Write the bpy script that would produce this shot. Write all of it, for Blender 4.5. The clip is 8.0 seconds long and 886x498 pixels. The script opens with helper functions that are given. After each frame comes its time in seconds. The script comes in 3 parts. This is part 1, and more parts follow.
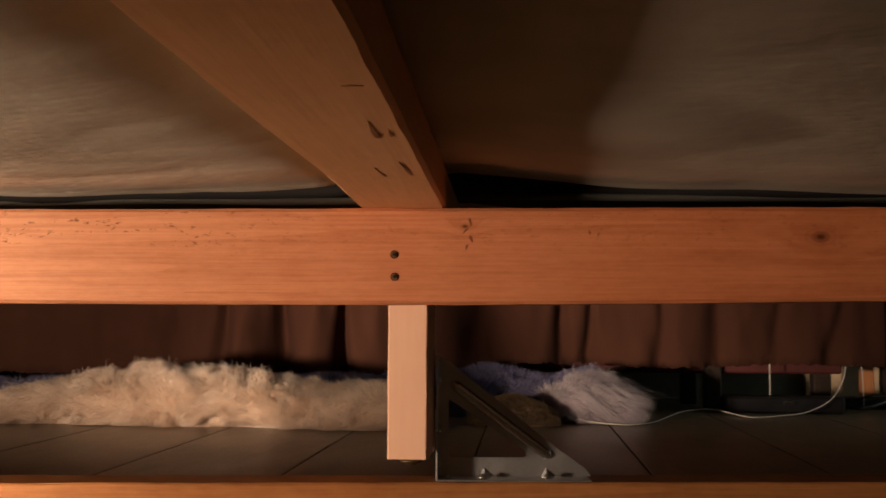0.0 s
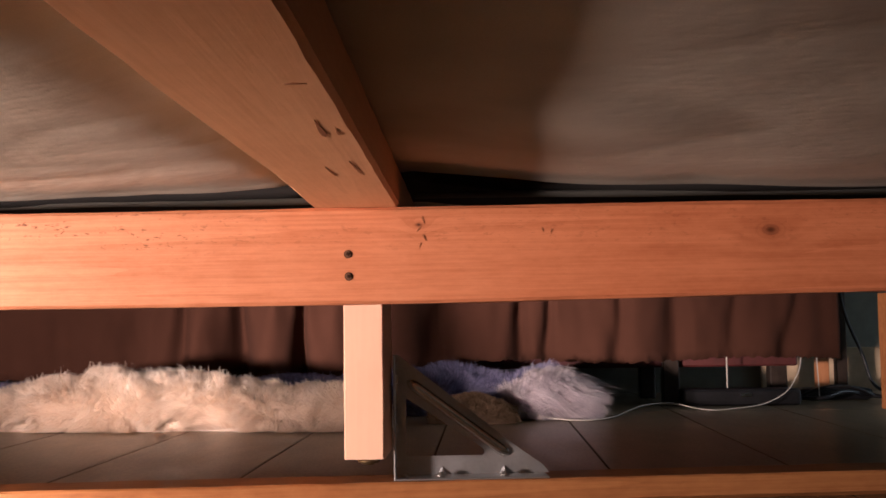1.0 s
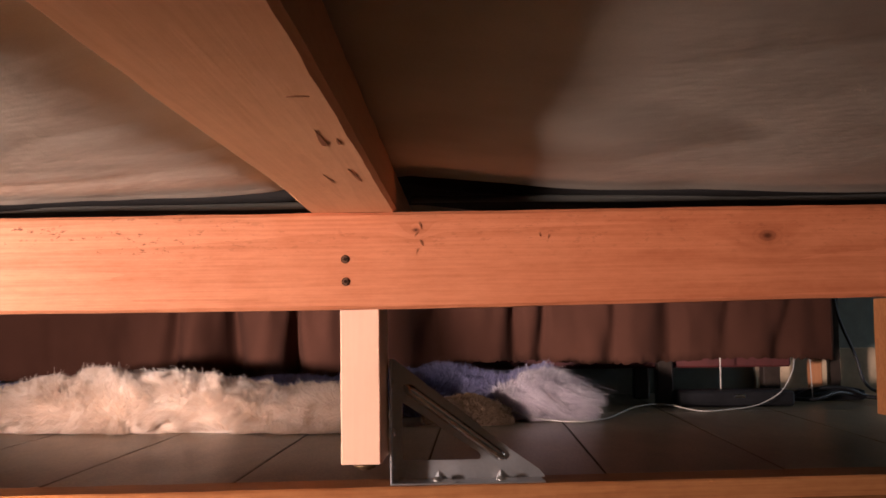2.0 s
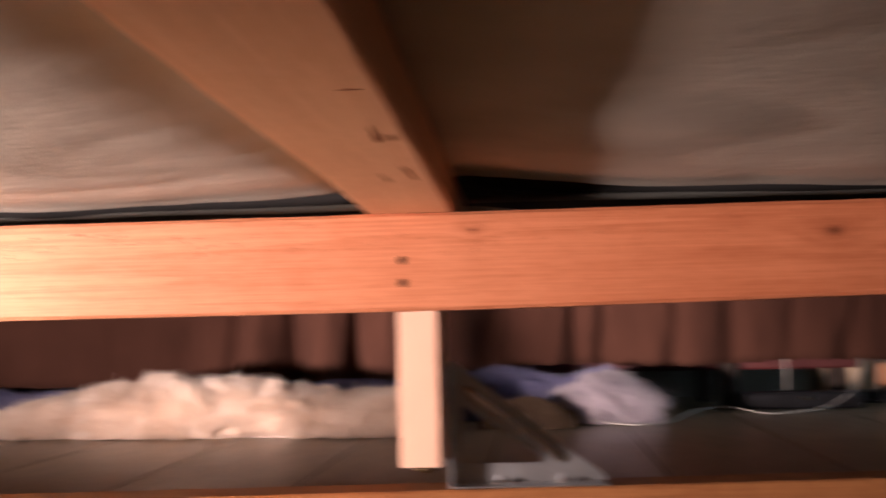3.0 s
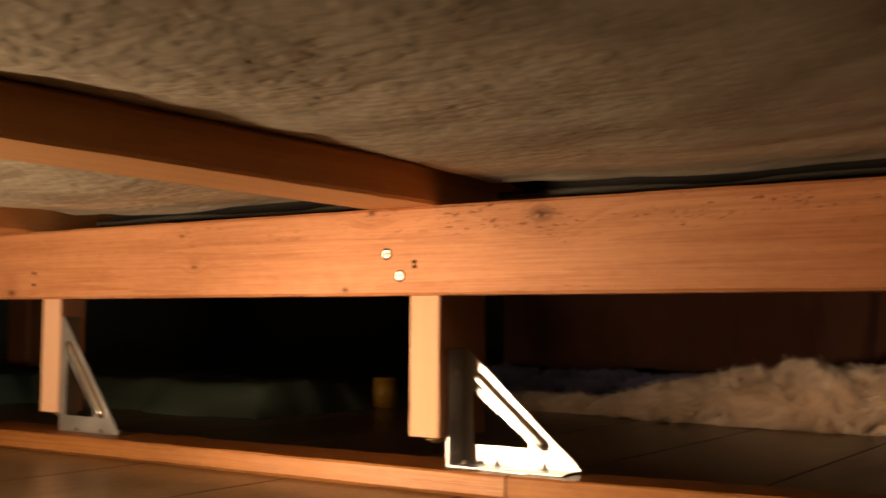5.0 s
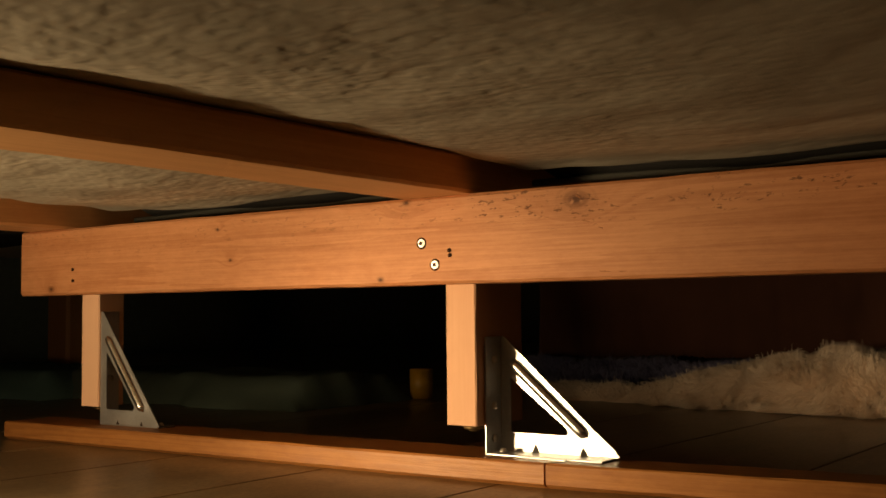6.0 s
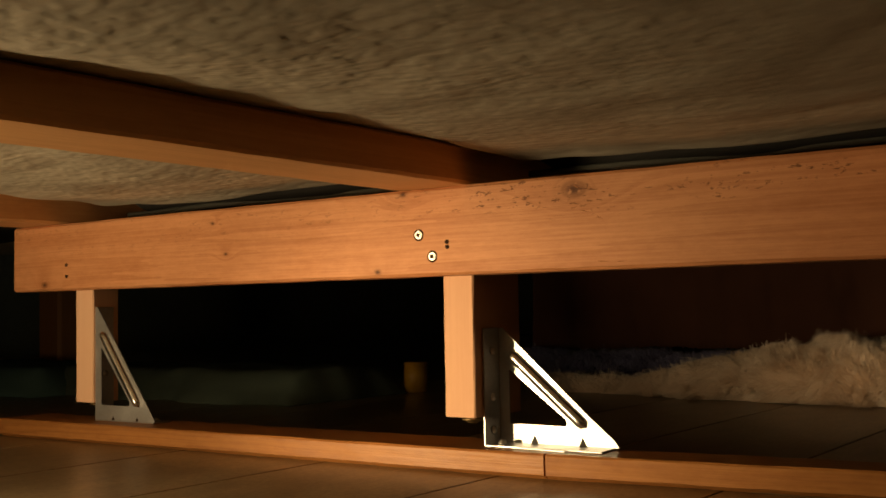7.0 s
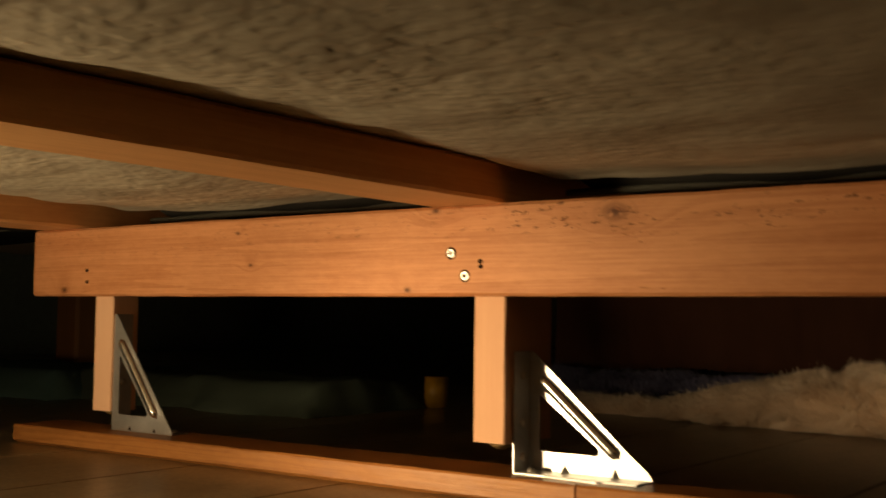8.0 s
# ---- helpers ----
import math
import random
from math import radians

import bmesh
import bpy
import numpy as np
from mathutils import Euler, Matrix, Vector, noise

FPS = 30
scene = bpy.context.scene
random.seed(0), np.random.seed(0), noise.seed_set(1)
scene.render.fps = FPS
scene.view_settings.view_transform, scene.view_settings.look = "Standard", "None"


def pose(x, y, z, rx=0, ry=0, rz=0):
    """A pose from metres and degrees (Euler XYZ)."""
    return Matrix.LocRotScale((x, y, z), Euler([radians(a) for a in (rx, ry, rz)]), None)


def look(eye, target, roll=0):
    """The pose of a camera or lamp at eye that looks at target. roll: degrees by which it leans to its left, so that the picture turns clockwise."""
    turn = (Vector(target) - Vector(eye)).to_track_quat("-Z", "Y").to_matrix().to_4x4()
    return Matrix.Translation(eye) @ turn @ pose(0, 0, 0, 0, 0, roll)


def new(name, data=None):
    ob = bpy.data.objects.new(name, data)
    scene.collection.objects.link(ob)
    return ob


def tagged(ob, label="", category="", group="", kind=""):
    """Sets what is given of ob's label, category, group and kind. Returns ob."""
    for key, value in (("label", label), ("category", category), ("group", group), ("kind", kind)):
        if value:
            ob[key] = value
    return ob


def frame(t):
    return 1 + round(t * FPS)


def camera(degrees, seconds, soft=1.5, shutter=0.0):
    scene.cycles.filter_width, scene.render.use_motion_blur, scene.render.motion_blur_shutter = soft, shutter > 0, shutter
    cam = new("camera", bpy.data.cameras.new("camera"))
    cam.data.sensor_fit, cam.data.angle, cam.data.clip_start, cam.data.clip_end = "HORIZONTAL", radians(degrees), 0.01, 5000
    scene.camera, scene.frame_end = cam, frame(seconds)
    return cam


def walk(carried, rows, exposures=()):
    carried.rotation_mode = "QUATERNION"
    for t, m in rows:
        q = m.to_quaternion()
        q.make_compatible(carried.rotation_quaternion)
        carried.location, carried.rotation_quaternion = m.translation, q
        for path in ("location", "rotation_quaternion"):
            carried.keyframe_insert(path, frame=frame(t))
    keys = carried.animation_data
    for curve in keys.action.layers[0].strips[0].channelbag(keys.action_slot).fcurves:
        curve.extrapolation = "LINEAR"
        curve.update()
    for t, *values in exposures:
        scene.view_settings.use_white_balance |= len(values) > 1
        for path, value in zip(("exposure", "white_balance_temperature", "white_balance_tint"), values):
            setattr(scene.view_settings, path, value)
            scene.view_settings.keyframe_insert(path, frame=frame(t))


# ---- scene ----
cam = camera(43.6, 8.0, soft=1.6, shutter=0.5)
PATH = [
    (0, (0.129, -1.011, 0.181), (-0.017, 0.979, 0.319), 0.3),
    (0.5, (0.132, -1.01, 0.181), (0.041, 0.982, 0.325), -0.2),
    (1, (0.135, -1.009, 0.18), (0.06, 0.985, 0.317), -0.8),
    (1.5, (0.134, -1.009, 0.18), (0.05, 0.984, 0.325), -0.6),
    (2.8, (0.126, -1.008, 0.202), (0.112, 0.989, 0.308), -1.0),
    (3, (0.131, -0.997, 0.183), (-0.035, 0.99, 0.327), -1.3),
    (3.2, (0.114, -0.978, 0.192), (-0.337, 0.966, 0.323), 0.1),
    (3.5, (0.091, -0.963, 0.188), (-0.509, 0.94, 0.318), 1.3),
    (4, (0.069, -0.932, 0.177), (-0.766, 0.881, 0.295), 1.3),
    (4.5, (0.03, -0.895, 0.184), (-0.947, 0.847, 0.284), 1.1),
    (5, (0.009, -0.897, 0.173), (-1.125, 0.745, 0.305), 0.4),
    (5.2, (0.026, -0.893, 0.168), (-1.165, 0.708, 0.301), -0.4),
    (6.5, (-0.003, -0.899, 0.169), (-1.179, 0.715, 0.281), -0.6),
    (7, (-0.002, -0.899, 0.166), (-1.17, 0.721, 0.275), -1.0),
    (7.5, (0.005, -0.897, 0.163), (-1.142, 0.738, 0.273), -1.7),
    (8, (-0.036, -0.879, 0.179), (-1.228, 0.722, 0.302), 0.8),
]
EXPOSURE = ((0, 0.75, 6400, 18), (0.2, 1.43, 5800, 25), (0.4, 1.68, 5500, 26), (2.8, 1.83, 5350, 28), (3.0, 1.98, 5300, 28), (3.5, 0.88, 6600, 34), (4.0, 0.38, 7150, 28), (4.5, -0.10, 7450, 21), (5.2, -0.80, 7900, 12), (6.5, -1.22, 8300, 0), (8.0, -1.17, 8300, 0))
walk(cam, [(t, look(eye, target, roll)) for t, eye, target, roll in PATH], EXPOSURE)

# ---- world and light ----
world = bpy.data.worlds.new("world")
scene.world = world
world.use_nodes = True
sky = world.node_tree.nodes.new("ShaderNodeTexSky")
sky.sky_type, sky.sun_disc = "NISHITA", False
sky.sun_elevation, sky.sun_rotation = radians(4), radians(60)
world.node_tree.links.new(sky.outputs[0], world.node_tree.nodes["Background"].inputs[0])
world.node_tree.nodes["Background"].inputs[1].default_value = 0.05

# dim greenish fill lamp, set in the opening of an added, unseen window
ambient_fill = bpy.data.lights.new("ambient_fill", "AREA")
ambient_fill.shape, ambient_fill.size, ambient_fill.size_y = "RECTANGLE", 1.25, 1.75
ambient_fill.energy, ambient_fill.color = 3.5, (0.84, 1.0, 0.88)
new("ambient_fill", ambient_fill).matrix_world = look((3.17, 1.14, 1.3), (0.0, 1.14, 1.3))

TORCH = (-1.24, -1.04, 0.05)


def torch_beam(energy, degrees, target):
    """One cone of the torch that lies on the tiles outside the view: its spill, its wide beam or its hot spot."""
    lamp = bpy.data.lights.new("torch_light", "SPOT")
    lamp.energy, lamp.color = energy, (1.0, 0.74, 0.50)
    lamp.spot_size, lamp.spot_blend, lamp.shadow_soft_size = radians(degrees), 1.0, 0.10
    new("torch_light", lamp).matrix_world = look(TORCH, target)


torch_beam(78, 106, (-0.67, 0.0, 0.40))
torch_beam(12, 172, (-1.15, 0.0, 0.30))
torch_beam(175, 30, (-0.17, 1.0, 0.0))


# ---- materials ----
def nodes_of(name):
    m = bpy.data.materials.new(name)
    m.use_nodes = True
    nt = m.node_tree
    return m, nt, nt.nodes["Principled BSDF"]


def add(nt, kind, **values):
    n = nt.nodes.new(kind)
    for key, value in values.items():
        n.inputs[key].default_value = value
    return n


def math_node(nt, op, a, b=None, clamp=False):
    n = nt.nodes.new("ShaderNodeMath")
    n.operation, n.use_clamp = op, clamp
    for i, v in enumerate((a, b)):
        if v is None:
            continue
        if isinstance(v, (int, float)):
            n.inputs[i].default_value = v
        else:
            nt.links.new(v, n.inputs[i])
    return n.outputs[0]


def mix_color(nt, fac, a, b, blend="MIX"):
    n = nt.nodes.new("ShaderNodeMix")
    n.data_type, n.blend_type = "RGBA", blend
    for i, v in ((0, fac), (6, a), (7, b)):
        if isinstance(v, (int, float)):
            n.inputs[i].default_value = v
        elif isinstance(v, tuple):
            n.inputs[i].default_value = (*v[:3], 1)
        else:
            nt.links.new(v, n.inputs[i])
    return n.outputs[2]


def ramp(nt, value, lo, hi):
    n = nt.nodes.new("ShaderNodeMapRange")
    n.interpolation_type = "SMOOTHSTEP"
    n.inputs[1].default_value, n.inputs[2].default_value = lo, hi
    nt.links.new(value, n.inputs[0])
    return n.outputs[0]


def stretched(nt, vec, scale):
    n = add(nt, "ShaderNodeMapping", Scale=scale)
    nt.links.new(vec, n.inputs[0])
    return n.outputs[0]


def noise_of(nt, vec, scale, detail=4, rough=0.55):
    n = add(nt, "ShaderNodeTexNoise", Scale=scale, Detail=detail, Roughness=rough)
    nt.links.new(vec, n.inputs["Vector"])
    return n.outputs[0]


def bump(nt, bsdf, height, strength, distance):
    n = add(nt, "ShaderNodeBump", Strength=strength, Distance=distance)
    nt.links.new(height, n.inputs["Height"])
    nt.links.new(n.outputs[0], bsdf.inputs["Normal"])


def wood(name, pale, dark, axis=0, knots=(), rough=0.5, pecks=0.0, contrast=0.75, rings_in=9.0, relief=0.25, redder_dimmer=None):
    """Sawn softwood; the grain runs along axis. knots: (along, up, size) on the front face."""
    m, nt, b = nodes_of(name)
    co = nt.nodes.new("ShaderNodeTexCoord").outputs["Object"]
    ob = nt.nodes.new("ShaderNodeObjectInfo").outputs["Random"]
    shift = nt.nodes.new("ShaderNodeCombineXYZ")
    for i in range(3):
        nt.links.new(math_node(nt, "MULTIPLY", ob, 7.3 + 3 * i), shift.inputs[i])
    moved = nt.nodes.new("ShaderNodeVectorMath")
    nt.links.new(co, moved.inputs[0])
    nt.links.new(shift.outputs[0], moved.inputs[1])
    sep = nt.nodes.new("ShaderNodeSeparateXYZ")
    nt.links.new(co, sep.inputs[0])
    bend, core, eyes = None, None, None
    for kx, kz, r in knots:
        dx = math_node(nt, "MULTIPLY", math_node(nt, "SUBTRACT", sep.outputs[0], kx), 0.62)
        dz = math_node(nt, "SUBTRACT", sep.outputs[2], kz)
        d2 = math_node(nt, "ADD", math_node(nt, "MULTIPLY", dx, dx), math_node(nt, "MULTIPLY", dz, dz))
        near = math_node(nt, "EXPONENT", math_node(nt, "MULTIPLY", d2, -1 / (2.2 * r) ** 2))
        spot = math_node(nt, "EXPONENT", math_node(nt, "MULTIPLY", d2, -1 / (0.45 * r) ** 2))
        wave = math_node(nt, "SINE", math_node(nt, "MULTIPLY", math_node(nt, "SQRT", d2), 2 * math.pi / (0.42 * r)))
        eye = math_node(nt, "MULTIPLY", math_node(nt, "EXPONENT", math_node(nt, "MULTIPLY", d2, -1 / (0.85 * r) ** 2)), ramp(nt, wave, -0.2, 1.0))
        eye = math_node(nt, "MULTIPLY", eye, 0.0 if r < 0.008 else 0.8)
        near = math_node(nt, "MULTIPLY", near, min(1.0, r / 0.011))
        eyes = eye if eyes is None else math_node(nt, "ADD", eyes, eye)
        bend = near if bend is None else math_node(nt, "ADD", bend, near)
        core = spot if core is None else math_node(nt, "ADD", core, spot)
    k = [26, 26, 26]
    k[axis] = 0.9
    base = stretched(nt, moved.outputs[0], tuple(k))
    if bend is not None:
        push = nt.nodes.new("ShaderNodeCombineXYZ")
        nt.links.new(math_node(nt, "MULTIPLY", bend, 1.1), push.inputs[2])
        va = nt.nodes.new("ShaderNodeVectorMath")
        nt.links.new(base, va.inputs[0])
        nt.links.new(push.outputs[0], va.inputs[1])
        base = va.outputs[0]
    broad = noise_of(nt, base, 1.0, 3, 0.5)
    rings = math_node(nt, "FRACT", math_node(nt, "MULTIPLY", broad, rings_in))
    rings = math_node(nt, "MULTIPLY", ramp(nt, rings, 0.35, 0.9), 0.8)
    k2 = [420, 420, 420]
    k2[axis] = 9
    fibre = noise_of(nt, stretched(nt, moved.outputs[0], tuple(k2)), 1.0, 3)
    blotch = noise_of(nt, moved.outputs[0], 6.0, 3)
    fac = math_node(nt, "ADD", math_node(nt, "MULTIPLY", rings, 0.36), math_node(nt, "SUBTRACT", math_node(nt, "MULTIPLY", fibre, 1.1), 0.37))
    fac = math_node(nt, "ADD", fac, math_node(nt, "MULTIPLY", math_node(nt, "SUBTRACT", blotch, 0.5), 0.5))
    k4 = [130, 130, 130]
    k4[axis] = 48
    mottle = noise_of(nt, stretched(nt, moved.outputs[0], tuple(k4)), 1.0, 5, 0.7)
    fac = math_node(nt, "ADD", fac, math_node(nt, "MULTIPLY", math_node(nt, "SUBTRACT", mottle, 0.5), 1.0))
    height = math_node(nt, "ADD", fibre, math_node(nt, "MULTIPLY", mottle, 0.8))
    col = mix_color(nt, math_node(nt, "MULTIPLY", fac, contrast, clamp=True), pale, dark)
    deep = tuple(0.26 * c for c in dark)
    if core is not None:
        col = mix_color(nt, math_node(nt, "MULTIPLY", bend, 0.28, clamp=True), col, tuple(0.75 * c for c in dark))
        col = mix_color(nt, math_node(nt, "MULTIPLY", math_node(nt, "MULTIPLY", eyes, noise_of(nt, co, 90, 2)), 1.0, clamp=True), col, tuple(0.5 * c for c in dark))
        speck = ramp(nt, noise_of(nt, co, 160, 2), 0.30, 0.42)
        col = mix_color(nt, math_node(nt, "MULTIPLY", core, speck, clamp=True), col, deep)
    if pecks:
        k3 = [105, 105, 300]
        p = ramp(nt, noise_of(nt, stretched(nt, moved.outputs[0], tuple(k3)), 1.0, 3, 0.7), 0.60, 0.64)
        where = ramp(nt, noise_of(nt, stretched(nt, moved.outputs[0], (6, 6, 45)), 1.0, 2), 0.42, 0.52)
        where = math_node(nt, "MULTIPLY", where, math_node(nt, "ADD", 0.4, math_node(nt, "MULTIPLY", ramp(nt, sep.outputs[0], -0.74, -0.62), 0.6)))
        band = math_node(nt, "MULTIPLY", ramp(nt, sep.outputs[2], pecks, pecks + 0.03), math_node(nt, "SUBTRACT", 1.0, math_node(nt, "MULTIPLY", ramp(nt, sep.outputs[0], -0.22, -0.05), 0.75)))
        p = math_node(nt, "MULTIPLY", math_node(nt, "MULTIPLY", p, where), band)
        col = mix_color(nt, math_node(nt, "MULTIPLY", p, 0.75, clamp=True), col, deep)
        height = math_node(nt, "SUBTRACT", height, math_node(nt, "MULTIPLY", p, 1.6))
    if redder_dimmer is not None:
        # redder and darker towards +x: wood tone, plus torch falloff put into colour
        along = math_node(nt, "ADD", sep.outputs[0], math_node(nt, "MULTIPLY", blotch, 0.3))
        col = mix_color(nt, ramp(nt, along, *redder_dimmer), col, mix_color(nt, 1.0, col, (0.93, 0.70, 0.57), "MULTIPLY"))
    nt.links.new(col, b.inputs["Base Color"])
    b.inputs["Roughness"].default_value = rough
    b.inputs["Specular IOR Level"].default_value = 0.22
    bump(nt, b, height, relief, 0.001)
    return m


def plain(name, color, rough=0.6, metal=0.0, scale=60.0, vary=0.25, relief=0.2, depth=0.001, shine=0.5):
    m, nt, b = nodes_of(name)
    co = nt.nodes.new("ShaderNodeTexCoord").outputs["Object"]
    n1, n2 = noise_of(nt, co, scale, 4), noise_of(nt, co, scale * 0.12, 3)
    f = math_node(nt, "MULTIPLY", math_node(nt, "ADD", n1, n2), 0.5)
    lo = tuple(c * (1 - vary) for c in color)
    hi = tuple(min(1, c * (1 + vary)) for c in color)
    nt.links.new(mix_color(nt, ramp(nt, f, 0.3, 0.7), lo, hi), b.inputs["Base Color"])
    b.inputs["Metallic"].default_value = metal
    b.inputs["Specular IOR Level"].default_value = shine
    nt.links.new(math_node(nt, "ADD", math_node(nt, "MULTIPLY", n2, 0.2), rough - 0.1), b.inputs["Roughness"])
    bump(nt, b, n1, relief, depth)
    return m


def cloth(name, color, rough=0.95, weave=900.0):
    m, nt, b = nodes_of(name)
    co = nt.nodes.new("ShaderNodeTexCoord").outputs["Object"]
    n1, n2 = noise_of(nt, co, weave, 2), noise_of(nt, co, 14, 4)
    lo, hi = tuple(0.65 * c for c in color), tuple(min(1, 1.25 * c) for c in color)
    nt.links.new(mix_color(nt, math_node(nt, "ADD", math_node(nt, "MULTIPLY", n1, 0.4), math_node(nt, "MULTIPLY", n2, 0.6)), lo, hi), b.inputs["Base Color"])
    b.inputs["Roughness"].default_value = rough
    b.inputs["Specular IOR Level"].default_value = 0.2
    bump(nt, b, n1, 0.4, 0.0008)
    return m


def fur_material(name, root, tip):
    m, nt, b = nodes_of(name)
    rnd = nt.nodes.new("ShaderNodeNewGeometry").outputs["Random Per Island"]
    co = nt.nodes.new("ShaderNodeTexCoord").outputs["Object"]
    n = noise_of(nt, co, 22, 3)
    f = math_node(nt, "ADD", math_node(nt, "MULTIPLY", rnd, 0.5), math_node(nt, "MULTIPLY", n, 0.6))
    nt.links.new(mix_color(nt, ramp(nt, f, 0.15, 0.8), root, tip), b.inputs["Base Color"])
    b.inputs["Roughness"].default_value = 0.7
    b.inputs["Specular IOR Level"].default_value = 0.2
    thin = nt.nodes.new("ShaderNodeBsdfTranslucent")
    nt.links.new(b.inputs["Base Color"].links[0].from_socket, thin.inputs[0])
    both = nt.nodes.new("ShaderNodeMixShader")
    both.inputs[0].default_value = 0.55
    nt.links.new(b.outputs[0], both.inputs[1])
    nt.links.new(thin.outputs[0], both.inputs[2])
    nt.links.new(both.outputs[0], nt.nodes["Material Output"].inputs[0])
    return m


def ticking(name):
    """Puckered beige underside cloth of the mattress."""
    m, nt, b = nodes_of(name)
    co = nt.nodes.new("ShaderNodeTexCoord").outputs["Object"]
    puck = ramp(nt, noise_of(nt, stretched(nt, co, (62, 84, 1)), 1.0, 1, 0.45), 0.22, 0.72)
    mask = ramp(nt, noise_of(nt, co, 2.6, 2), 0.35, 0.62)
    puck = math_node(nt, "MULTIPLY", puck, math_node(nt, "ADD", math_node(nt, "MULTIPLY", mask, 0.5), 0.4))
    sep = nt.nodes.new("ShaderNodeSeparateXYZ")
    nt.links.new(co, sep.inputs[0])
    taut = ramp(nt, sep.outputs[0], -0.55, -0.02)     # the cloth is drawn smooth towards one end
    puck = math_node(nt, "MULTIPLY", puck, math_node(nt, "SUBTRACT", 1.25, math_node(nt, "MULTIPLY", taut, 0.95)))
    big = noise_of(nt, co, 5, 3)
    weave = noise_of(nt, co, 700, 2)
    col = mix_color(nt, ramp(nt, big, 0.3, 0.7), (0.41, 0.372, 0.302), (0.56, 0.512, 0.42))
    col = mix_color(nt, math_node(nt, "MULTIPLY", weave, 0.35), col, (0.24, 0.21, 0.17))
    nt.links.new(col, b.inputs["Base Color"])
    b.inputs["Roughness"].default_value = 0.9
    b.inputs["Specular IOR Level"].default_value = 0.15
    h = math_node(nt, "ADD", puck, math_node(nt, "MULTIPLY", weave, 0.06))
    bump(nt, b, h, 0.8, 0.0011)
    return m


def tile_material(name):
    m, nt, b = nodes_of(name)
    co = nt.nodes.new("ShaderNodeTexCoord").outputs["Object"]
    rnd = nt.nodes.new("ShaderNodeObjectInfo").outputs["Random"]
    off = nt.nodes.new("ShaderNodeVectorMath")
    comb = nt.nodes.new("ShaderNodeCombineXYZ")
    nt.links.new(math_node(nt, "MULTIPLY", rnd, 31.0), comb.inputs[0])
    nt.links.new(math_node(nt, "MULTIPLY", rnd, 17.0), comb.inputs[1])
    nt.links.new(co, off.inputs[0])
    nt.links.new(comb.outputs[0], off.inputs[1])
    cloud = noise_of(nt, stretched(nt, off.outputs[0], (9, 4, 4)), 1.0, 5, 0.6)
    vein = noise_of(nt, stretched(nt, off.outputs[0], (34, 11, 11)), 1.0, 6, 0.68)
    f = math_node(nt, "ADD", math_node(nt, "MULTIPLY", cloud, 0.55), math_node(nt, "MULTIPLY", vein, 0.45))
    col = mix_color(nt, ramp(nt, f, 0.3, 0.7), (0.15, 0.112, 0.066), (0.37, 0.290, 0.178))
    col = mix_color(nt, math_node(nt, "MULTIPLY", rnd, 0.25), col, (0.20, 0.155, 0.11))
    grit = noise_of(nt, stretched(nt, off.outputs[0], (230, 120, 120)), 1.0, 4, 0.7)
    col = mix_color(nt, math_node(nt, "MULTIPLY", ramp(nt, grit, 0.42, 0.68), 0.5), col, (0.075, 0.055, 0.034))
    spot = ramp(nt, noise_of(nt, off.outputs[0], 75, 3, 0.6), 0.66, 0.72)
    col = mix_color(nt, math_node(nt, "MULTIPLY", spot, 0.45), col, (0.50, 0.42, 0.30))
    nt.links.new(col, b.inputs["Base Color"])
    nt.links.new(math_node(nt, "ADD", math_node(nt, "MULTIPLY", cloud, 0.18), math_node(nt, "ADD", 0.18, math_node(nt, "MULTIPLY", grit, 0.12))), b.inputs["Roughness"])
    bump(nt, b, math_node(nt, "ADD", cloud, math_node(nt, "MULTIPLY", grit, 0.25)), 0.14, 0.0015)
    return m


PINE = (0.60, 0.280, 0.142)
PINE_DARK = (0.35, 0.122, 0.046)
BEAM_KNOTS = ((-0.500, 0.275, 0.014), (-0.963, 0.235, 0.004), (0.394, 0.262, 0.0085), (-0.735, 0.206, 0.006), (-0.70, 0.285, 0.007), (-1.315, 0.208, 0.008), (-0.985, 0.272, 0.004), (0.075, 0.272, 0.004))
mat_beam = wood("pine_beam", PINE, PINE_DARK, 0, BEAM_KNOTS, 0.55, pecks=0.235, contrast=0.85, rings_in=6.0, redder_dimmer=(-0.35, 0.45))
mat_joist = wood("pine_joist", (0.74, 0.415, 0.205), (0.50, 0.22, 0.092), 1, rough=0.5, contrast=0.55, rings_in=4.0, relief=0.12)
mat_post = wood("pine_post", (0.84, 0.535, 0.37), (0.72, 0.41, 0.25), 2, rough=0.6, contrast=0.3, relief=0.1)
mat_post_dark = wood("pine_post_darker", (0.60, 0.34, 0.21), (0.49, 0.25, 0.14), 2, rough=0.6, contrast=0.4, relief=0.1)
mat_board = wood("pine_board", (0.39, 0.168, 0.056), (0.19, 0.062, 0.018), 0, ((-1.12, 0.012, 0.005), (-0.86, 0.016, 0.006), (-0.30, 0.010, 0.005)), rough=0.42, contrast=0.85, relief=0.4)
mat_leg = wood("old_wood", (0.52, 0.23, 0.10), (0.32, 0.13, 0.05), 2, rough=0.5, contrast=0.5)
mat_zinc = plain("zinc_plated_steel", (0.60, 0.61, 0.62), 0.37, 0.88, 220, 0.08, 0.05, 0.0003)
mat_rib = plain("polished_zinc_rib", (0.70, 0.70, 0.68), 0.22, 1.0, 220, 0.08, 0.05, 0.0003)
mat_screw = plain("bright_screw_steel", (0.62, 0.60, 0.56), 0.42, 1.0, 300, 0.1, 0.05, 0.0003)
mat_dark_screw = plain("dull_screw_steel", (0.15, 0.075, 0.040), 0.6, 0.5, 300, 0.2, 0.1, 0.0003)
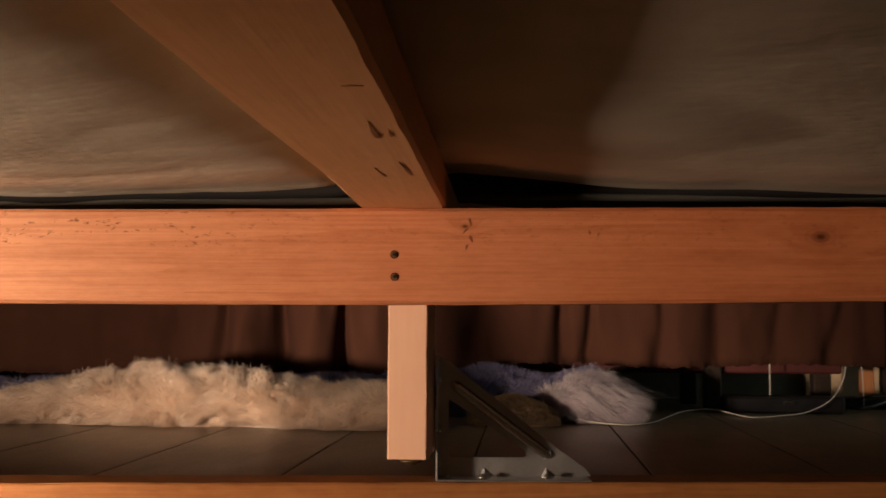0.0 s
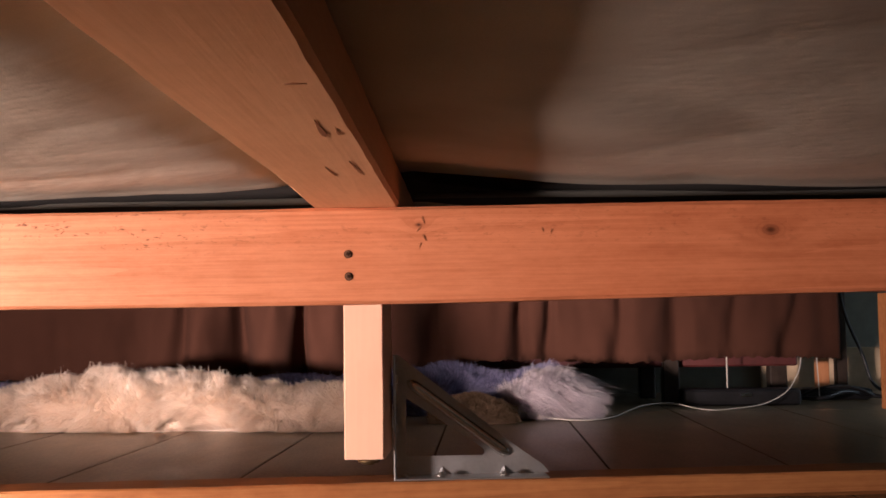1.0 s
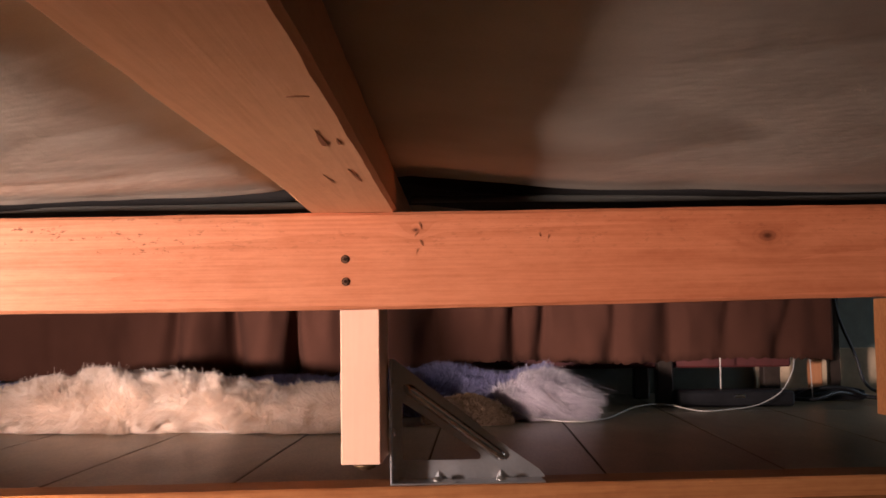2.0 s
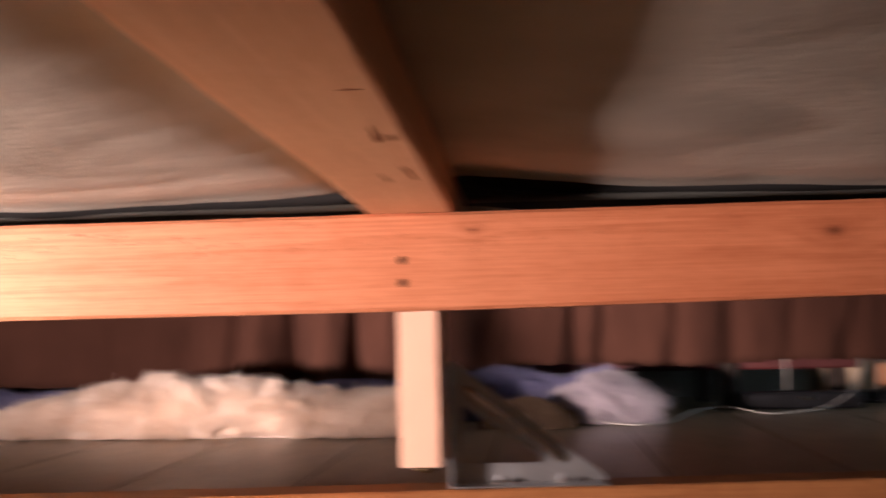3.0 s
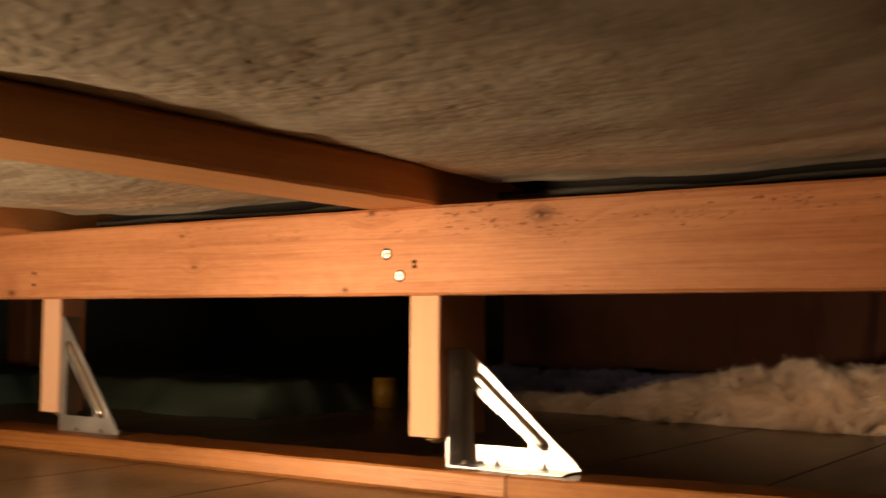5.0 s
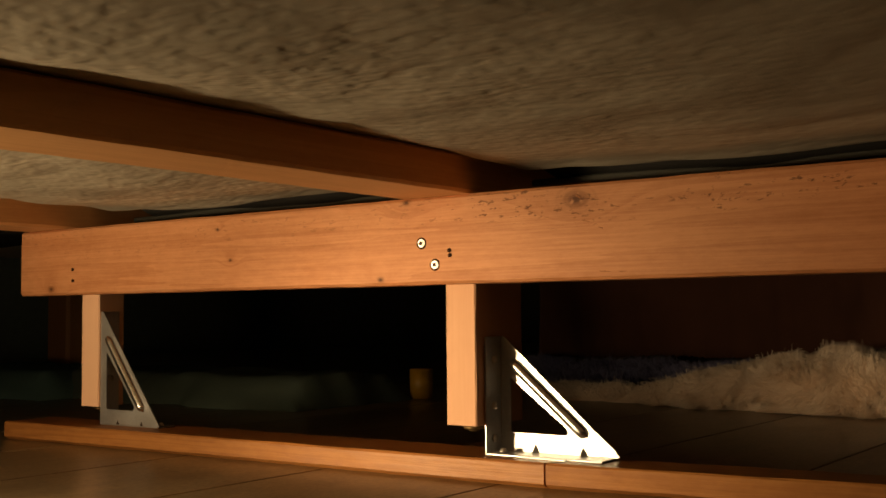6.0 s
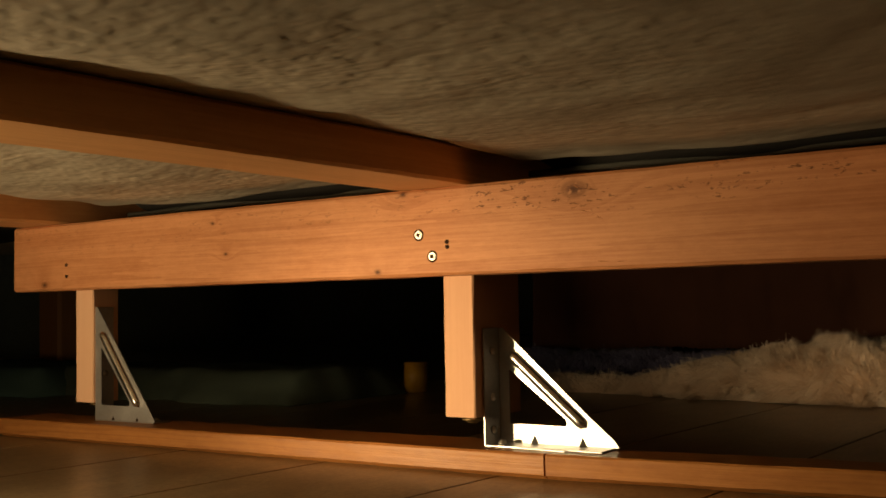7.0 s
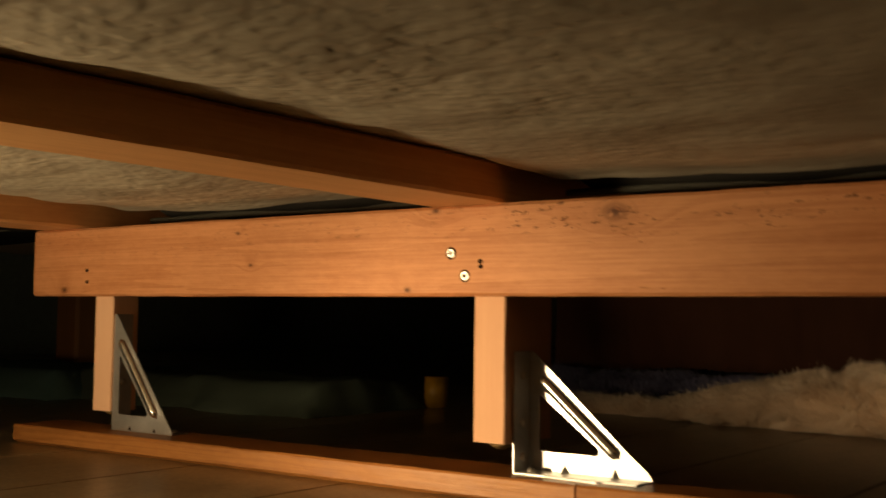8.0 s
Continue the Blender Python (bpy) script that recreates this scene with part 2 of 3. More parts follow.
mat_gouge = wood("gouged_wood", (0.32, 0.13, 0.055), (0.20, 0.07, 0.03), 1, rough=0.8, relief=0.05)
mat_recess_shade = plain("recess_shade", (0.035, 0.018, 0.010), 0.9, shine=0.05)
mat_brass = plain("worn_brass", (0.20, 0.14, 0.07), 0.5, 1.0, 200, 0.25)
mat_ticking = ticking("mattress_ticking")
mat_piping = cloth("piping_cloth", (0.15, 0.15, 0.13))
mat_seam_shade = cloth("seam_shade_cloth", (0.022, 0.021, 0.020))
mat_tile = tile_material("stone_tile")
mat_grout = plain("dark_grout", (0.075, 0.056, 0.042), 0.95, 0, 300, 0.3, 0.5)
mat_white_fur = fur_material("cream_fur", (0.78, 0.65, 0.53), (0.98, 0.89, 0.79))
mat_violet_fur = fur_material("lavender_fur", (0.16, 0.155, 0.25), (0.42, 0.41, 0.62))
mat_tuft_fur = fur_material("pale_lavender_fur", (0.42, 0.38, 0.44), (0.86, 0.80, 0.82))
mat_brown_fur = fur_material("brown_fur", (0.10, 0.066, 0.04), (0.19, 0.125, 0.075))
mat_skirt = cloth("brown_cover_cloth", (0.066, 0.026, 0.0155))
mat_red_rail = plain("dark_red_rail", (0.075, 0.014, 0.012), 0.6)
mat_black = plain("black_plastic", (0.012, 0.012, 0.014), 0.4, 0, 120, 0.3, 0.1)
mat_dark_wood = plain("dark_stained_wood", (0.035, 0.024, 0.018), 0.4, 0, 80, 0.3)
mat_cable = plain("white_cable_plastic", (0.62, 0.58, 0.52), 0.45, 0, 200, 0.1)
mat_chrome = plain("chrome", (0.7, 0.7, 0.7), 0.15, 1.0)
mat_teal = cloth("teal_blanket_cloth", (0.12, 0.22, 0.22))
mat_green = cloth("green_blanket_cloth", (0.105, 0.14, 0.115))
mat_yellow = plain("yellow_plastic", (0.32, 0.165, 0.015), 0.5)
mat_baseboard = plain("beige_baseboard_paint", (0.52, 0.39, 0.25), 0.6, 0, 50, 0.15, 0.2)
mat_wall = plain("painted_wall", (0.30, 0.305, 0.26), 0.85, 0, 40, 0.12, 0.3)
mat_ceiling = plain("painted_ceiling", (0.6, 0.58, 0.54), 0.9, 0, 30, 0.08)


mat_glass, glass_tree, glass_node = nodes_of("window_glass")
glass_node.inputs["Transmission Weight"].default_value = 1.0
glass_node.inputs["Roughness"].default_value = 0.0
glass_node.inputs["IOR"].default_value = 1.45


# ---- building helpers ----
def finish(bm, name, material, smooth=False):
    me = bpy.data.meshes.new(name)
    bm.normal_update()
    bm.to_mesh(me)
    bm.free()
    me.materials.append(material)
    if smooth:
        me.polygons.foreach_set("use_smooth", [True] * len(me.polygons))
    return me


def part(name, bm, material, parent=None, label="", at=None, smooth=False):
    ob = new(name, finish(bm, name, material, smooth))
    if parent is not None:
        ob.parent = parent
    if at is not None:
        ob.matrix_basis = at
    return tagged(ob, label)


def thing(name, label, category, at=None, group="", kind=""):
    ob = new(name)
    ob.empty_display_size = 0.05
    if at is not None:
        ob.matrix_basis = at
    return tagged(ob, label, category, group, kind)


def box(x0, x1, y0, y1, z0, z1, bevel=0.0, cuts=1):
    bm = bmesh.new()
    bmesh.ops.create_cube(bm, size=1)
    for v in bm.verts:
        v.co = Vector(((x0, x1)[v.co.x > 0], (y0, y1)[v.co.y > 0], (z0, z1)[v.co.z > 0]))
    if bevel:
        bmesh.ops.bevel(bm, geom=bm.edges[:], offset=bevel, segments=cuts, affect="EDGES", profile=0.6)
    return bm


def lumber(length, axis, a, b, bevel=0.003, seed=1, wane=0.0, foot=0.0):
    """A sawn stick along axis from 0 to length, a by b in section, slightly uneven along its arrises; foot: a worn lower front edge."""
    rng = random.Random(seed)
    n = max(2, int(length / 0.03))
    c = bevel
    ring = [(max(c, 1.6 * foot), 0), (a - c, 0), (a, c), (a, b - c), (a - c, b), (c, b), (0, b - c), (0, max(c, foot))]
    bm = bmesh.new()
    rows = []
    for i in range(n + 1):
        t = length * i / n
        w = wane * max(0, noise.noise(Vector((t * 4.0, seed, 0.3)))) * 2
        row = []
        for j, (u, v) in enumerate(ring):
            du = dv = 0.0
            if 0 < i < n:
                du, dv = rng.uniform(-1, 1) * 0.00035, rng.uniform(-1, 1) * 0.00035
            if j in (0, 7) and wane:
                du += w if j == 0 else 0
                dv += w * 0.6 if j == 7 else 0
            p = [u + du, v + dv]
            p.insert(axis, t)
            row.append(bm.verts.new(p))
        rows.append(row)
    for r, s in zip(rows, rows[1:]):
        for j in range(8):
            bm.faces.new((r[j], r[(j + 1) % 8], s[(j + 1) % 8], s[j]))
    bm.faces.new(rows[0])
    bm.faces.new(rows[-1][::-1])
    bmesh.ops.recalc_face_normals(bm, faces=bm.faces[:])
    return bm


def disc(r, h, seg=20, bevel=0.0, cone=None):
    bm = bmesh.new()
    bmesh.ops.create_cone(bm, cap_ends=True, segments=seg, radius1=r, radius2=r if cone is None else cone, depth=h)
    if bevel:
        rim = [e for e in bm.edges if len(e.link_faces) == 2 and any(len(f.verts) > 4 for f in e.link_faces)]
        bmesh.ops.bevel(bm, geom=rim, offset=bevel, segments=2, affect="EDGES")
    return bm


def merged(*pieces):
    out = bmesh.new()
    for bm in pieces:
        me = bpy.data.meshes.new("piece")
        bm.to_mesh(me)
        bm.free()
        out.from_mesh(me)
        bpy.data.meshes.remove(me)
    return out


def screw(parent, x, y, z, r, head, hole, label, turn=20, skew=0, sink=1.25):
    """A countersunk cross-head screw facing the camera's side (-y)."""
    s = part("screw", disc(r, 0.002, 22, 0.0006), head, parent, label, pose(x, y, z, 90, 0, skew))
    # dark disc and cross: shade of the sunk rim and slot put into colour
    part("countersink_shade", disc(r * sink, 0.0012, 22), hole, s, "", pose(0, 0, -0.0008))
    cross = merged(box(-r * 0.58, r * 0.58, -r * 0.22, r * 0.22, 0, 0.0009), box(-r * 0.22, r * 0.22, -r * 0.58, r * 0.58, 0, 0.0008))
    part("recess", cross, hole, s, "", pose(0, 0, 0.0008, 0, 0, turn))
    return s


def tube(points, radius, seg=8):
    """A round cord along a smooth line through points."""
    pts = [Vector(p) for p in points]
    line = []
    for i in range(len(pts) - 1):
        p0, p1, p2, p3 = pts[max(i - 1, 0)], pts[i], pts[i + 1], pts[min(i + 2, len(pts) - 1)]
        for k in range(10):
            t = k / 10
            line.append(0.5 * (2 * p1 + (p2 - p0) * t + (2 * p0 - 5 * p1 + 4 * p2 - p3) * t * t + (3 * p1 - p0 - 3 * p2 + p3) * t ** 3))
    line.append(pts[-1])
    bm = bmesh.new()
    rows = []
    for i, p in enumerate(line):
        d = (line[min(i + 1, len(line) - 1)] - line[max(i - 1, 0)]).normalized()
        u = d.cross(Vector((0.1, 0.2, 1))).normalized()
        v = d.cross(u)
        rows.append([bm.verts.new(p + radius * (math.cos(a) * u + math.sin(a) * v)) for a in (2 * math.pi * j / seg for j in range(seg))])
    for r, s in zip(rows, rows[1:]):
        for j in range(seg):
            bm.faces.new((r[j], r[(j + 1) % seg], s[(j + 1) % seg], s[j]))
    bm.faces.new(rows[0][::-1])
    bm.faces.new(rows[-1])
    return bm


# ---- the room ----
FLOOR = 0.0   # top of the tiles
floor = tagged(new("floor", finish(box(-4.2, 3.2, -3.0, 5.2, -0.12, FLOOR - 0.0012), "floor", mat_grout)), "brown stone tile floor with dark joints", "floor", "", "structure")
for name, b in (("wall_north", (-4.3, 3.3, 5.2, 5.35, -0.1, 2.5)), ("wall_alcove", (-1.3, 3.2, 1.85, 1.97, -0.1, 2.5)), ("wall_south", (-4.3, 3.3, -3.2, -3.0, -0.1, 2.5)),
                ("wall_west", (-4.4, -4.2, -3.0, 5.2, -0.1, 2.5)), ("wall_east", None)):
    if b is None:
        # wall pieces left open around the added window
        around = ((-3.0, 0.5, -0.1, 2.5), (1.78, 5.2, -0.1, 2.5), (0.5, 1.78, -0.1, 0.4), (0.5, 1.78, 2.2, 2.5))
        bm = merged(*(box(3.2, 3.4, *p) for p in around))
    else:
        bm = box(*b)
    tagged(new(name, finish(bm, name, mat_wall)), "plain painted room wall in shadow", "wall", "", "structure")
tagged(new("baseboard", finish(box(0.83, 3.19, 1.834, 1.8495, 0.0, 0.11, 0.002), "baseboard", mat_baseboard)), "beige painted baseboard along the wall", "baseboard", "", "structure")
tagged(new("ceiling", finish(box(-4.4, 3.4, -3.2, 5.35, 2.5, 2.6), "ceiling", mat_ceiling)), "plain painted ceiling", "ceiling", "", "structure")


# assumed window, never in view, that carries the ambient fill
window = thing("added_window", "narrow white-framed window added out of view for ambient fill", "window", None, "", "structure")
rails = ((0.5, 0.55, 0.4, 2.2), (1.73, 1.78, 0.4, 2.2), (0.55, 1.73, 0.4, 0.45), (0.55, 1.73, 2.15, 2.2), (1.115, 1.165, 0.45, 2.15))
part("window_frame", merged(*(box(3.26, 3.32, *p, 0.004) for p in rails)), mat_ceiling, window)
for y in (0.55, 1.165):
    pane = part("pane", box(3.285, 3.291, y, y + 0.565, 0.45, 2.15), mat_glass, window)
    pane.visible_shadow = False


# ---- bed frame ----
def sliver(w, l):
    """A thin pointed chip mark, w wide and l long, 2 mm deep."""
    bm = bmesh.new()
    ring = [(0, -l / 2), (w * 0.3, -l * 0.1), (w * 0.5, l * 0.3), (w * 0.2, l / 2), (-w * 0.3, l * 0.42), (-w * 0.35, l * 0.1)]
    low = [bm.verts.new((u, v, 0)) for u, v in ring]
    top = [bm.verts.new((u, v, 0.002)) for u, v in ring]
    bm.faces.new(low[::-1])
    bm.faces.new(top)
    for n in range(6):
        bm.faces.new((low[n], low[(n + 1) % 6], top[(n + 1) % 6], top[n]))
    return bm


ZB = 0.200     # underside of the beam
BH = 0.089     # its height
bed = thing("bed_frame", "orange pine bed frame of screwed lumber on short posts", "bed frame")
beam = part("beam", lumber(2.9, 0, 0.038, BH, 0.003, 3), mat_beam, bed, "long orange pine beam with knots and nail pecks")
for v in beam.data.vertices:
    v.co += Vector((-1.385, 0, ZB))
    if v.co.z < ZB + 0.02:     # the sawn lower edge rises a little towards one end
        v.co.z += 0.0055 * min(1.0, max(0.0, (v.co.x - 0.08) / 0.42))

for n, (jx, jw, wane, turn) in enumerate(((-0.024, 0.081, 0.003, 0.95), (-0.709, 0.090, 0.0, -0.6), (-1.375, 0.089, 0.0, 0.0))):
    j = part("joist", lumber(2.0, 1, jw, 0.038, 0.003, 11 + n, wane), mat_joist, bed, "flat pine cross joist", pose(jx, 0, ZB + BH + 0.0005, 0, 0, turn) @ pose(0, -1.05, 0))
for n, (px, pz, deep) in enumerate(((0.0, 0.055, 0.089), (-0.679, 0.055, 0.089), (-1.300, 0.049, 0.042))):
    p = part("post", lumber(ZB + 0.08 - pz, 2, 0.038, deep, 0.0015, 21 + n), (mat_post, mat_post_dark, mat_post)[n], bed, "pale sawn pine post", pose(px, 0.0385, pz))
    foot = merged(disc(0.011, 0.004, 24, 0.001), disc(0.0055, 0.008, 12))
    part("levelling_foot", foot, mat_brass, p, "round brass levelling foot", pose(0.021, 0.020, -0.003), True)
short = part("post", lumber(0.112, 2, 0.075, 0.06, 0.003, 29), mat_board, bed, "short reddish wooden post block", pose(0.520, 0.0385, 0.093))

for x, z in ((0.010, 0.246), (0.0105, 0.2255)):
    screw(bed, x, -0.0008, z, 0.0031, mat_dark_screw, mat_recess_shade, "dull countersunk screw")
for x, z, a in ((-0.680, 0.242, 20), (-0.663, 0.2195, 50)):
    screw(bed, x, -0.0008, z, 0.0041, mat_screw, mat_recess_shade, "bright countersunk screw", a, 4, 1.5)
# nail holes as flat near-black discs, the shade inside them painted
for x, z in ((-0.645, 0.2335), (-0.6445, 0.2285), (-1.2665, 0.2335), (-1.2660, 0.2185)):
    part("nail_hole", disc(0.0022, 0.0016, 10), mat_recess_shade, bed, "", pose(x, -0.0005, z, 90, 0, 0))
for x, y, w, l, a in ((0.045, -0.405, 0.0055, 0.070, 2), (0.0535, -0.395, 0.003, 0.030, 2), (0.047, -0.25, 0.004, 0.085, -2), (0.027, -0.235, 0.0025, 0.06, -2), (0.050, -0.520, 0.016, 0.004, 0)):
    part("gouge", sliver(0.8 * w, 0.75 * l), mat_gouge, bed, "dark tool gouge in the wood", pose(x, y, ZB + BH + 0.0001, 0, 0, a))
for x, z, w, l, a in ((0.079, 0.276, 0.003, 0.012, 20), (0.075, 0.268, 0.0025, 0.010, -35), (0.080, 0.260, 0.003, 0.011, 30), (0.076, 0.253, 0.002, 0.008, -20),
                      (-0.497, 0.277, 0.004, 0.012, 60), (-0.489, 0.254, 0.002, 0.014, 75), (-0.500, 0.258, 0.0018, 0.010, 100), (-0.474, 0.247, 0.0016, 0.009, 70),
                      (-0.470, 0.207, 0.0022, 0.022, 86), (-0.452, 0.2065, 0.0018, 0.015, 92), (0.188, 0.266, 0.002, 0.008, 15), (0.196, 0.264, 0.002, 0.008, -15)):
    part("gouge", sliver(0.55 * w, 0.6 * l), mat_gouge, bed, "dark scratch in the wood", pose(x, 0.0013, z, 90, 0, 0) @ pose(0, 0, 0, 0, 0, a))


# ---- boards under the posts ----
def floor_board(x0, x1, wide, turn, seed):
    ob = part("floor_board", lumber(x1 - x0, 0, wide, 0.025, 0.002, seed, foot=0.0045), mat_board, None)
    ob.matrix_basis = pose(-0.556, 0.030, 0, 0, 0, turn) @ pose(x0, 0, FLOOR)
    return tagged(ob, "reddish pine board lying flat on the tiles", "board", "boards under the posts")


floor_board(-0.865, -0.001, 0.085, 2.0, 31)
floor_board(0.0012, 1.9, 0.062, 6.6, 32)


# ---- triangular steel brackets ----
def filled(outer, hole, thick):
    bm = bmesh.new()
    edges = []
    for loop in (outer, hole):
        vs = [bm.verts.new((x, 0, z)) for x, z in loop]
        edges += [bm.edges.new((a, b)) for a, b in zip(vs, vs[1:] + vs[:1])]
    bmesh.ops.triangle_fill(bm, edges=edges, use_beauty=True, normal=(0, -1, 0))
    got = bmesh.ops.extrude_face_region(bm, geom=bm.faces[:])
    bmesh.ops.translate(bm, verts=[g for g in got["geom"] if isinstance(g, bmesh.types.BMVert)], vec=(0, thick, 0))
    bmesh.ops.recalc_face_normals(bm, faces=bm.faces[:])
    return bm


def rounded(points, r, n=4):
    out = []
    for i, p in enumerate(points):
        p, a, b = Vector(p), Vector(points[i - 1]), Vector(points[(i + 1) % len(points)])
        s, e = p + (a - p).normalized() * r, p + (b - p).normalized() * r
        for k in range(n + 1):
            t = k / n
            out.append(tuple((1 - t) ** 2 * s + 2 * t * (1 - t) * p + t * t * e))
    return out


def bracket(flange, at, bolts, L, H):
    """A pressed right-angled bracket, L wide and H high; flange: +1 or -1, the side to which its flanges turn."""
    b = thing("shelf_bracket", "triangular zinc-plated steel bracket screwed to a post and board", "bracket", at, "brackets beside the posts")
    W, T = 0.030, 0.0018
    sx, sz = L / 0.156, H / 0.150
    outer = rounded([(0, 0.0), (L, 0.0), (L - 0.006, 0.008), (L - 0.034 * sx, 0.034 * sz), (0.003, H), (0, H)], 0.0015, 2)
    web = part("web", filled(outer, rounded([(0.011, 0.019), (0.090 * sx, 0.019), (0.090 * sx, 0.025), (0.011, 0.096 * sz)][::-1], 0.003), T), mat_zinc, b)
    y0, y1 = sorted((0, flange * W))
    part("base_flange", box(0, L - 0.004, y0, y1, -0.002, 0, 0.0006), mat_zinc, b)
    part("side_flange", box(-0.002, 0, y0, y1, -0.002, H, 0.0006), mat_zinc, b)
    # pressed rib along the slope
    a, c = Vector((0.012, 0, 0.118 * sz)), Vector((0.116 * sx, 0, 0.018))
    d = (c - a)
    rib = bmesh.new()
    n, m = 26, 9
    rows = []
    side = Vector((-d.z, 0, d.x)).normalized()
    for i in range(n + 1):
        t = i / n
        cap = min(1, math.sqrt(max(0, 1 - (1 - min(t, 1 - t) * n / 2.2) ** 2)) if min(t, 1 - t) * n < 2.2 else 1)
        rows.append([rib.verts.new(a + d * t + side * 0.0062 * cap * math.cos(math.pi * j / (m - 1)) + Vector((0, -0.0062 * cap * math.sin(math.pi * j / (m - 1)) - 0.0002, 0))) for j in range(m)])
    for r, s in zip(rows, rows[1:]):
        for j in range(m - 1):
            rib.faces.new((r[j], r[j + 1], s[j + 1], s[j]))
    bmesh.ops.recalc_face_normals(rib, faces=rib.faces[:])
    part("rib", rib, mat_rib, b, "pressed stiffening rib", None, True)
    for x in (0.047 * sx, 0.110 * sx):
        g = bmesh.new()
        wide, high, deep = (0.0048, 0.0085, 0.008) if flange < 0 else (0.0030, 0.0055, 0.0009)
        v = [g.verts.new(c) for c in ((x - wide, -0.0004, 0), (x + wide, -0.0004, 0), (x, -0.0004, high), (x, -deep, 0.0))]
        for tri in ((0, 1, 2), (0, 3, 1), (1, 3, 2), (2, 3, 0)):
            g.faces.new([v[k] for k in tri])
        bmesh.ops.recalc_face_normals(g, faces=g.faces[:])
        # on a backward flange the dents are near-flat marks, their shade put into colour
        part("gusset", g, mat_zinc if flange < 0 else mat_recess_shade, b)
    for x in bolts:
        s = part("screw", merged(disc(0.0048, 0.0025, 18, 0.0008), disc(0.0036, 0.006, 6, 0.0006)), mat_screw, b, "hex-headed screw", pose(x, flange * W * 0.55, 0.0012), True)
    for z in (0.014, 0.06 * sz, 0.12 * sz):
        part("screw", disc(0.0042, 0.004, 16, 0.001), mat_screw, b, "", pose(0.0012, flange * W * 0.5, z, 0, 90, 0), True)
    return b


bracket(-1, pose(0.0405, 0.136, 0.0272, 0, 0, 5.0), (0.010, 0.045, 0.110), 0.158, 0.123)
bracket(-1, pose(-0.639, 0.082, 0.0270, 0, 0, 2.0), (0.012,), 0.135, 0.119)
shim = part("metal_shim", box(-0.028, 0.028, -0.009, 0.009, 0, 0.0012, 0.0003), mat_zinc, None, "", pose(-0.572, 0.060, 0.0251, 0, 0, -4))
tagged(shim, "small bright metal shim lying on the board", "shim")
bracket(1, pose(-1.2598, 0.0415, 0.0272, 0, 0, 2.0), (0.047, 0.100), 0.116, 0.150)


# ---- mattress ----
def mattress():
    x0, x1, y0, y1, zb, zt = -2.3, 1.5, -1.05, 0.95, ZB + BH + 0.0395, 0.55
    tops = sorted((-1.3305, -0.664, 0.0175))
    nx = 380
    xs = np.linspace(x0, x1, nx)
    ys = np.concatenate((np.linspace(y0, 0.02, 125), np.linspace(0.0235, 0.18, 62), np.linspace(0.19, y1, 40)))
    ny = len(ys)
    bm_verts, faces = [], []
    for iy, y in enumerate(ys):
        for ix, x in enumerate(xs):
            gap = min(abs(x - t) for t in tops)
            sag = 0.0 if gap < 0.046 else 0.012 * (1 - math.exp(-((gap - 0.046) / (0.085 if x > 0.02 else 0.055 if y < -0.25 else 0.055 - 0.035 * min(1.0, (y + 0.25) / 0.2))) ** 2)) + 0.007 * (1 - math.exp(-((gap - 0.046) / 0.14) ** 2))
            sag *= 1.0 if x < 0.02 else min(1.0, 0.68 + 0.4 * min(1.0, max(0.0, (-0.12 - y) / 0.3)) + 0.4 * min(1.0, max(0.0, (x - 0.1) / 0.4)))
            w = (1.0 if x < 0.02 else 0.4) * 0.0035 * noise.noise(Vector((x * 9, y * 14, 1.7))) + 0.006 * noise.noise(Vector((x * 3, y * 4, 4.1)))
            crease = 0.010 * math.exp(-((y - 0.185 - 0.02 * noise.noise(Vector((x * 5, 0, 9)))) / 0.014) ** 2)
            grow = min(1, max(0, gap - 0.046) / 0.018)
            yy = y - 0.006 * noise.noise(Vector((x * 6, 2.2, 0)))
            seam = 0.034 * math.exp(-((yy - 0.084) / 0.022) ** 4) - 0.002 * math.exp(-((yy - 0.045) / 0.014) ** 2) - 0.005 * math.exp(-((yy - 0.125) / 0.014) ** 2)
            bm_verts.append((x, y, zb + 0.001 - sag - (abs(w) + 0.2 * crease) * grow + seam * grow * (1.0 if x < 0.02 else 0.6)))
    for iy in range(ny - 1):
        for ix in range(nx - 1):
            a = iy * nx + ix
            faces.append((a, a + nx, a + nx + 1, a + 1))
    me = bpy.data.meshes.new("underside")
    me.from_pydata(bm_verts, [], faces)
    me.materials.append(mat_ticking)
    me.materials.append(mat_seam_shade)
    mid_xs = [(xs[k] + xs[k + 1]) / 2 for _ in range(ny - 1) for k in range(nx - 1)]
    mids = [(ys[k] + ys[k + 1]) / 2 for k in range(ny - 1) for _ in range(nx - 1)]
    # faces in the slot above the beam get its shade as near-black colour
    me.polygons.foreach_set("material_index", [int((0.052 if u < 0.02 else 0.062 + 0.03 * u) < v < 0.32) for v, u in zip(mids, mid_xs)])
    me.polygons.foreach_set("use_smooth", [True] * len(me.polygons))
    me.update()
    root = thing("mattress", "mattress with puckered beige underside resting on pine joists", "mattress")
    under = new("underside", me)
    under.parent = root
    tagged(under, "puckered beige ticking")
    part("core", box(x0, x1, y0, y1, zb + 0.036, zt, 0.0), mat_ticking, root)
    # corded edge, one run in each bay between the joists
    ends = [x0 + 0.02] + [t + d for t in tops for d in (-0.047, 0.047)] + [x1 - 0.02]
    for a, b in zip(ends[::2], ends[1::2]):
        drop = [1.0 if x < 0.02 else 0.78 + 0.24 * min(1, max(0, (x - 0.1) / 0.4)) for x in np.linspace(a, b, 14)]
